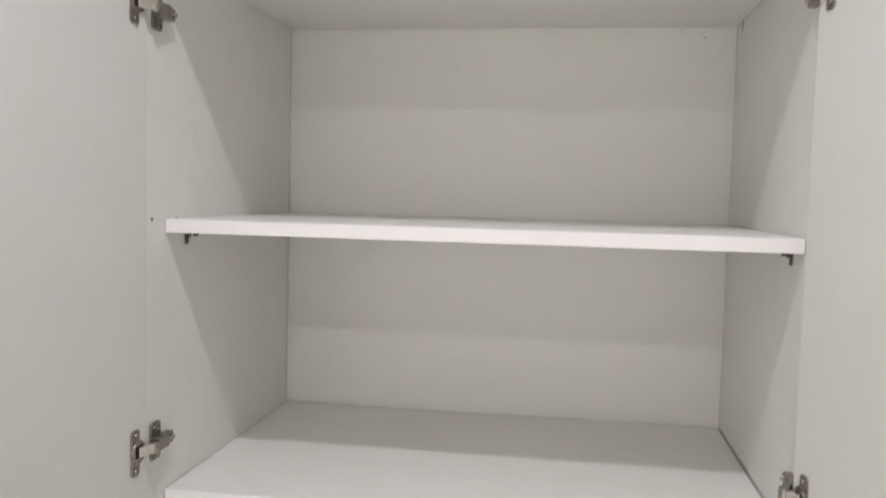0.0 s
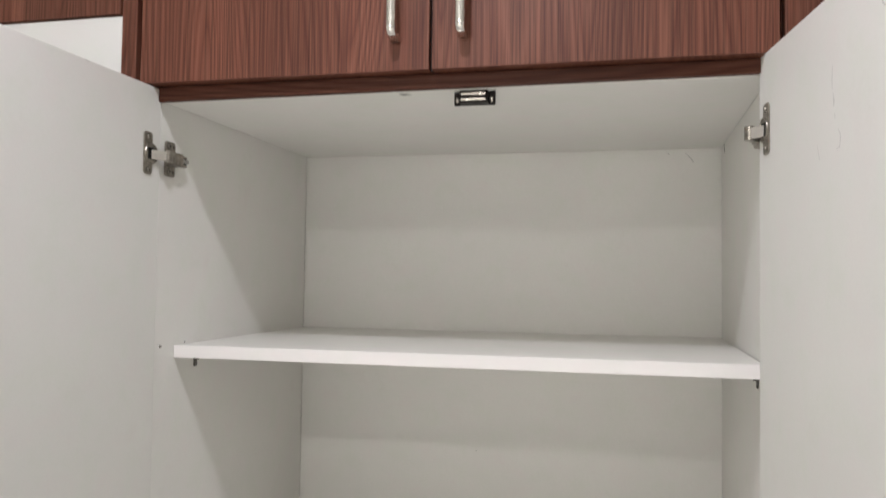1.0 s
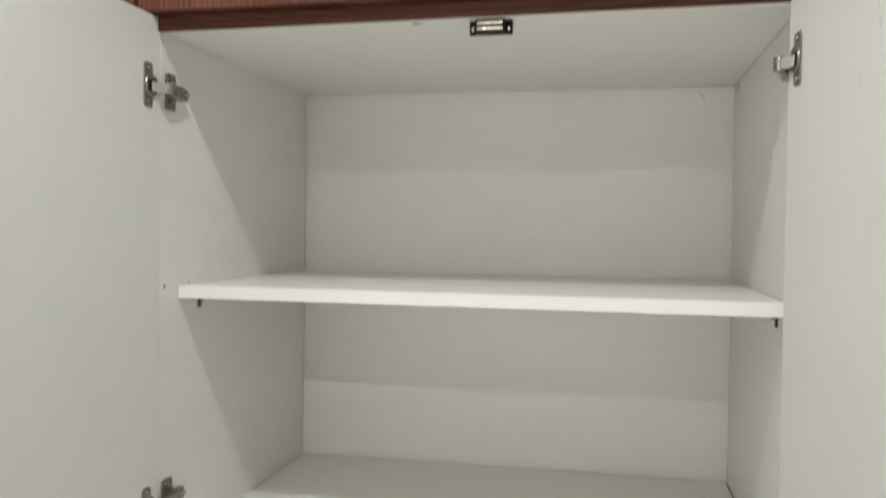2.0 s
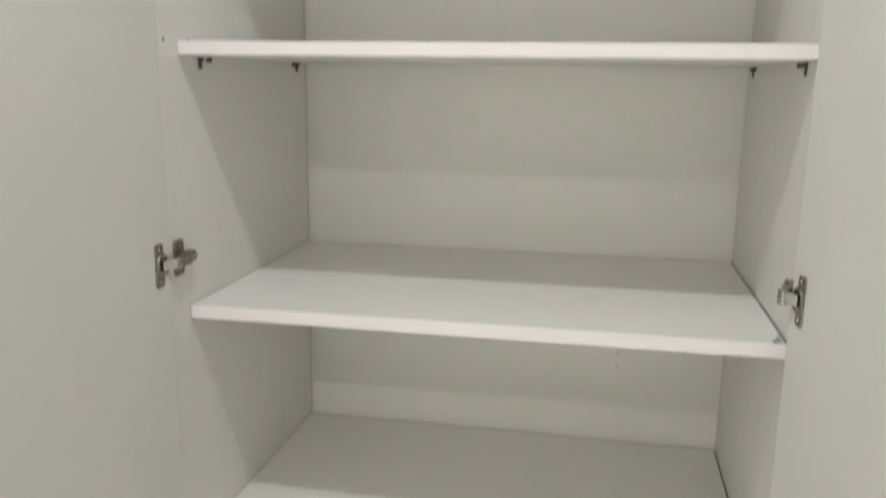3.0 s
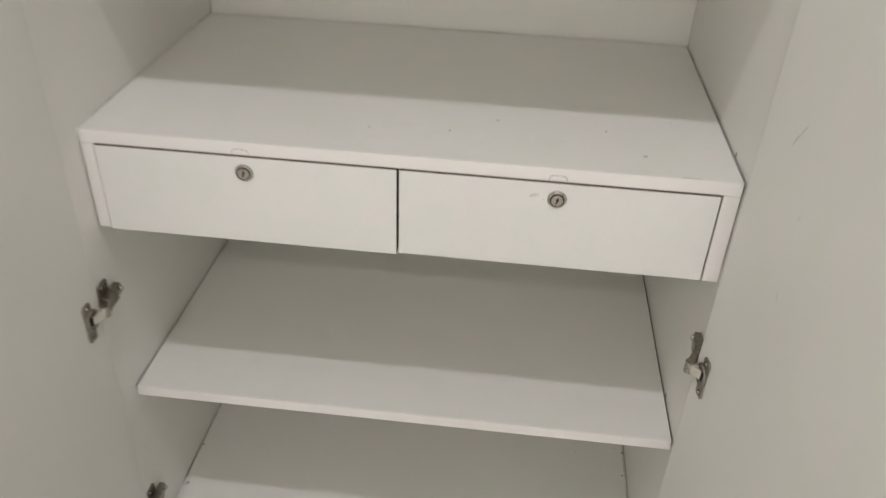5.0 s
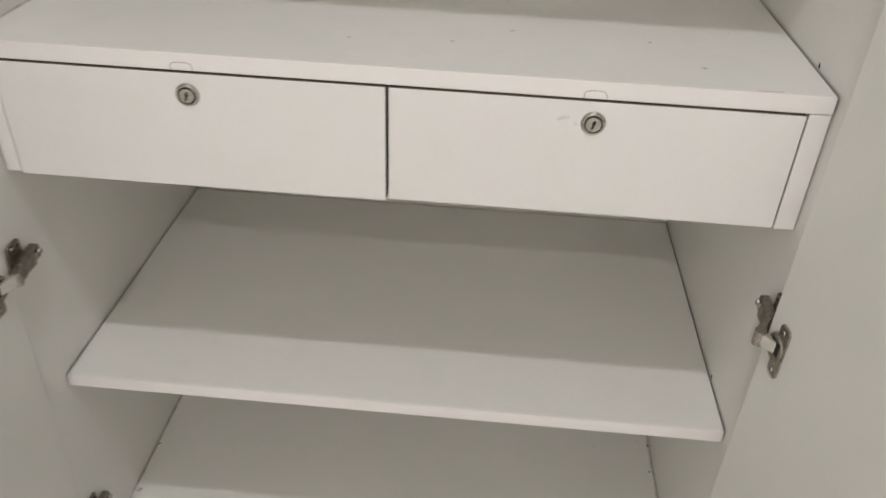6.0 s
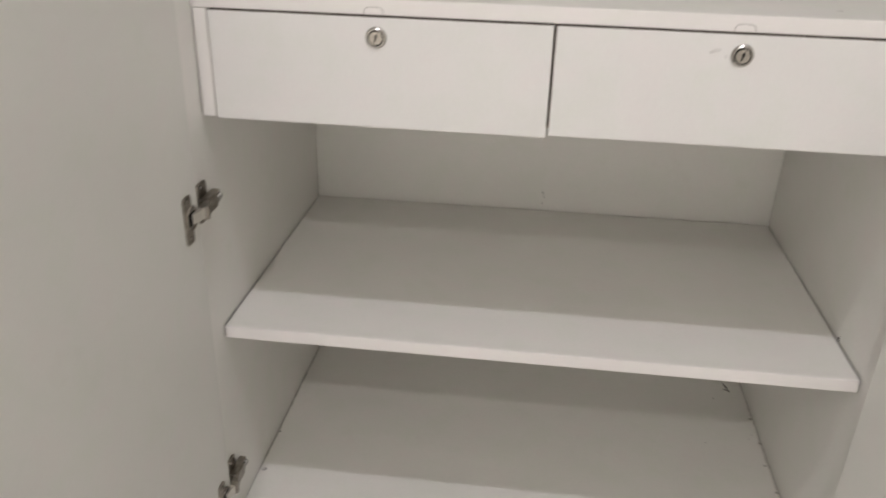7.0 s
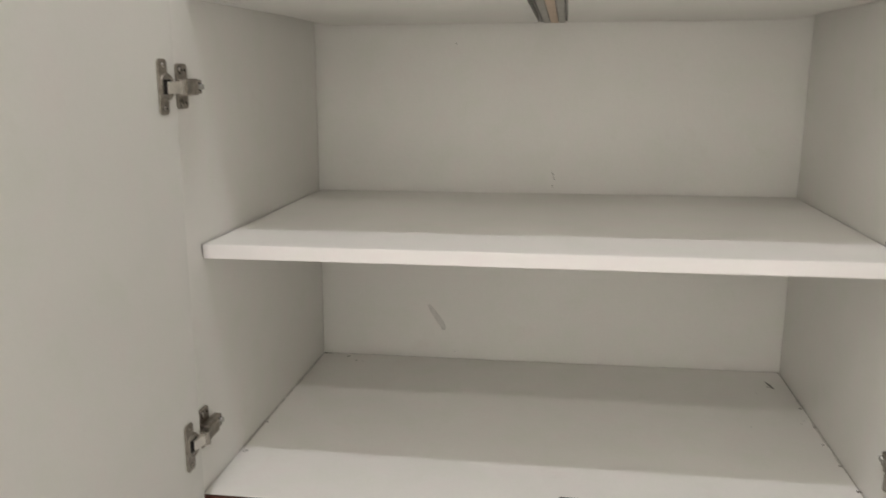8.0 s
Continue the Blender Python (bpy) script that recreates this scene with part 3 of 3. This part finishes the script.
def dot(x, y, z, r, mat, plane, owner=None):
    """A small chip or speck with an uneven outline."""
    axis, s = plane
    bm = bmesh.new()
    vs = []
    for k in range(9):
        a = 2 * math.pi * k / 9
        q = r * random.uniform(0.65, 1.25)
        off = [0.00015 * s if i == axis else 0.0 for i in range(3)]
        others = [i for i in range(3) if i != axis]
        off[others[0]] += q * math.cos(a)
        off[others[1]] += q * math.sin(a)
        vs.append(bm.verts.new((x + off[0], y + off[1], z + off[2])))
    bm.faces.new(vs)
    return part("speck", bm, mat, wardrobe if owner is None else owner)


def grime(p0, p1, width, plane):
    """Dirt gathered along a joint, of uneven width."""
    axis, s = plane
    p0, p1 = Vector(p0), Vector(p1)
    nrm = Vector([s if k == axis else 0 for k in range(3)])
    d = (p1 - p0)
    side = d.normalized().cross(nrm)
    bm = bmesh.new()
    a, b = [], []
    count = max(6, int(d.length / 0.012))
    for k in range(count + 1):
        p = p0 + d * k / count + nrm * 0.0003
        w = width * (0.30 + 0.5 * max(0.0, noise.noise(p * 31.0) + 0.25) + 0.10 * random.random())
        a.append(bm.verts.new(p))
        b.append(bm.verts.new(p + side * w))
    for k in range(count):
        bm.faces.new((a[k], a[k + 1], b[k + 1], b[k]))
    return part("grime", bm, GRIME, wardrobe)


BACK, LEFT, RIGHT, UP, FACE, DOWN = (1, -1), (0, 1), (0, -1), (2, 1), (1, -1), (2, -1)
# back panel
B = 0.0012
mark("scratch", [(0.738, B, 1.7960), (0.744, B, 1.7890), (0.748, B, 1.7850), (0.752, B, 1.7780)], 0.0010, SCUFF, BACK)
mark("scratch", [(0.705, B, 1.7970), (0.709, B, 1.7950)], 0.0008, SCUFF, BACK)
mark("scratch", [(0.612, B, 0.9240), (0.613, B, 0.9190), (0.611, B, 0.9140), (0.610, B, 0.9110)], 0.0022, SCUFF, BACK)
mark("scratch", [(0.610, B, 0.8910), (0.611, B, 0.8880), (0.611, B, 0.8830)], 0.0012, SCUFF, BACK)
mark("stain", [(0.196, B, 0.1080), (0.203, B, 0.0970), (0.212, B, 0.0840), (0.219, B, 0.0740), (0.223, B, 0.0660), (0.223, B, 0.0620)], 0.0055, STAIN, BACK)
mark("scratch", [(0.406, B, 0.3510), (0.409, B, 0.3440), (0.411, B, 0.3370)], 0.0013, SCUFF, BACK)
mark("scratch", [(0.408, B, 0.3300), (0.408, B, 0.3230)], 0.0009, SCUFF, BACK)
mark("scratch", [(0.242, B, 0.5620), (0.246, B, 0.5560)], 0.0009, SCUFF, BACK)
dot(0.244, B, 0.0230, 0.0016, SCUFF, BACK)
dot(0.357, B, 1.2360, 0.0012, SCUFF, BACK)
# side panels
mark("notch", [(WIDE, -0.046, 1.803), (WIDE, -0.045, 1.795), (WIDE, -0.045, 1.787)], 0.0030, BLACK, RIGHT)
dot(0, -0.502, 1.4580, 0.0030, DARK_SMUDGE, LEFT)
dot(0, -0.439, 1.4605, 0.0022, SCUFF, LEFT)
mark("scratch", [(0, -0.511, 0.043), (0, -0.508, 0.037), (0, -0.505, 0.033)], 0.0020, SCUFF, LEFT)
mark("notch", [(WIDE, -0.400, 0.7440), (WIDE, -0.402, 0.7412), (WIDE, -0.403, 0.7385)], 0.0020, BLACK, RIGHT)
dot(WIDE, -0.377, 0.3205, 0.0034, NEAR_BLACK_BROWN, RIGHT)
# top panel: an old screw hole
dot(0.348, -0.500, top_z(0.348, -0.5), 0.0034, NEAR_BLACK_BROWN, DOWN)
dot(0.349, -0.499, top_z(0.349, -0.499) - 0.0001, 0.0085, SCUFF, DOWN)
# bottom panel
for x, y, r in ((0.053, -0.015, 0.0022), (0.082, -0.037, 0.0018), (0.008, -0.391, 0.0045), (0.787, -0.194, 0.0022), (0.707, -0.225, 0.0018), (0.780, -0.206, 0.0020), (0.742, -0.098, 0.0016)):
    dot(x, y, base_z(x, y) + 0.0002, r, SCUFF, UP)
# dark crumbs of dirt in the corners
for x, y, size in ((0.006, -0.004, 0.0042), (0.013, -0.003, 0.0026), (0.050, -0.016, 0.0022), (0.070, -0.034, 0.0018), (0.0045, -0.300, 0.0020), (0.794, -0.150, 0.0026), (0.796, -0.215, 0.0022), (0.792, -0.270, 0.0018), (0.795, -0.330, 0.0026), (0.797, -0.395, 0.0030)):
    dot(x, y, base_z(x, y) + 0.0002, size, DARK_SMUDGE, UP)
BASE = lambda x, y: (x, y, base_z(x, y) + 0.0002)
mark("scratch", [BASE(0.766, -0.048), BASE(0.770, -0.062), BASE(0.773, -0.076)], 0.0022, DARK_SMUDGE, UP)
mark("scratch", [BASE(0.764, -0.068), BASE(0.773, -0.071)], 0.0022, DARK_SMUDGE, UP)
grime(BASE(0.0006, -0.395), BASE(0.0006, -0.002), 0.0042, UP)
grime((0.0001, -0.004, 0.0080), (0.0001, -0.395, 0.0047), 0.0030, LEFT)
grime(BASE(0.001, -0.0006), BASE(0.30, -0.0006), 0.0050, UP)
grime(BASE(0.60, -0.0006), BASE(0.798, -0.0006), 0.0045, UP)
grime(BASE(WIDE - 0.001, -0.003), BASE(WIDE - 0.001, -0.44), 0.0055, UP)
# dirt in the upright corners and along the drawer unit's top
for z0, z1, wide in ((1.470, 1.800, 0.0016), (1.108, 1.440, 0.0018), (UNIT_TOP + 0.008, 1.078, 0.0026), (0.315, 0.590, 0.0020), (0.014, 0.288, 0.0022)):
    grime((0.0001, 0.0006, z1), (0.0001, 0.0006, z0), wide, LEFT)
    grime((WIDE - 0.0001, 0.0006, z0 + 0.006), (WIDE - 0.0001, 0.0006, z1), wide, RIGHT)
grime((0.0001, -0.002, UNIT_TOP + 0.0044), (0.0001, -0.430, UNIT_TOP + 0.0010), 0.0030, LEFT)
# dark smudges at the right front corner of the second shelf
shelf_z = lambda x, y: SHELVES[1][0] + x * math.sin(radians(0.40)) + (y - SHELF_FRONT) * math.sin(radians(0.46)) + 0.0002
for x, y, size in ((0.7900, -0.4590, 0.0070), (0.7925, -0.4470, 0.0046), (0.7850, -0.4625, 0.0040), (0.7935, -0.4340, 0.0034)):
    dot(x, y, shelf_z(x, y), size, DARK_SMUDGE, UP)
# drawer unit: scuffs on its top, pencil arches over the locks (places from the unit's own corner)
for x, y, r in ((0.690, 0.050, 0.0042), (0.451, 0.079, 0.0022), (0.509, 0.121, 0.0030), (0.349, 0.071, 0.0016), (0.648, 0.113, 0.0024), (0.658, 0.150, 0.0018), (0.735, 0.155, 0.0014)):
    dot(x, y, UH + 0.0001, r, SCUFF, UP, unit)
mark("scratch", [(0.728, 0.0030, UH), (0.740, 0.0034, UH), (0.752, 0.0040, UH)], 0.0006, PENCIL, UP, unit)
for x in (0.2045, 0.5875):
    arch = [(x - 0.0105, 0, UH - 0.0165), (x - 0.0102, 0, UH - 0.0125), (x - 0.0085, 0, UH - 0.0098), (x - 0.004, 0, UH - 0.0090), (x + 0.004, 0, UH - 0.0090), (x + 0.0085, 0, UH - 0.0100), (x + 0.0102, 0, UH - 0.0130), (x + 0.0106, 0, UH - 0.0165)]
    mark("pencil_arch", arch, 0.0004, PENCIL, FACE, unit, 0.00015, False)
mark("scratch", [(0.556, -0.0008, 0.1005), (0.561, -0.0008, 0.1030), (0.567, -0.0008, 0.1040)], 0.0020, STAIN, FACE, unit)
mark("scratch", [(0.572, -0.0008, 0.0990), (0.574, -0.0008, 0.0960)], 0.0010, STAIN, FACE, unit)
# doors
for pts, w in (([(-0.0805, 0.8680), (-0.075, 0.8600), (-0.068, 0.8500), (-0.063, 0.8400)], 0.0016), ([(-0.1145, 0.7930), (-0.1150, 0.7870)], 0.0010),
               ([(-0.1185, 0.7090), (-0.1205, 0.7040), (-0.1240, 0.6990)], 0.0013), ([(-0.2720, 0.8130), (-0.2725, 0.8040), (-0.274, 0.8010)], 0.0018),
               ([(-0.2775, 0.8010), (-0.283, 0.7995), (-0.289, 0.7980)], 0.0011), ([(-0.2105, 1.7530), (-0.2088, 1.7390), (-0.2095, 1.7310)], 0.0012),
               ([(-0.2110, 1.7280), (-0.2130, 1.7200), (-0.2125, 1.7150)], 0.0016), ([(-0.2140, 1.7090), (-0.2150, 1.7030)], 0.0010),
               ([(-0.2214, 1.6930), (-0.2265, 1.6870), (-0.2250, 1.6770), (-0.2180, 1.6750)], 0.0010), ([(-0.1741, 1.6860), (-0.1788, 1.6720)], 0.0009),
               ([(-0.3050, 1.7830), (-0.3075, 1.7760), (-0.312, 1.7720)], 0.0014)):
    mark("scratch", [(0, y, z) for y, z in pts], w * 0.85, DOOR_SCUFF, RIGHT, door_right)
dot(0, -0.1990, 0.9536, 0.0016, SCUFF, RIGHT, door_right)
for pts, w in (([(-0.1330, 0.7700), (-0.1310, 0.7620), (-0.1300, 0.7530)], 0.0010), ([(-0.1480, 1.8145), (-0.1560, 1.8155)], 0.0012)):
    mark("scratch", [(0, y, z) for y, z in pts], w * 0.85, DOOR_SCUFF, LEFT, door_left)
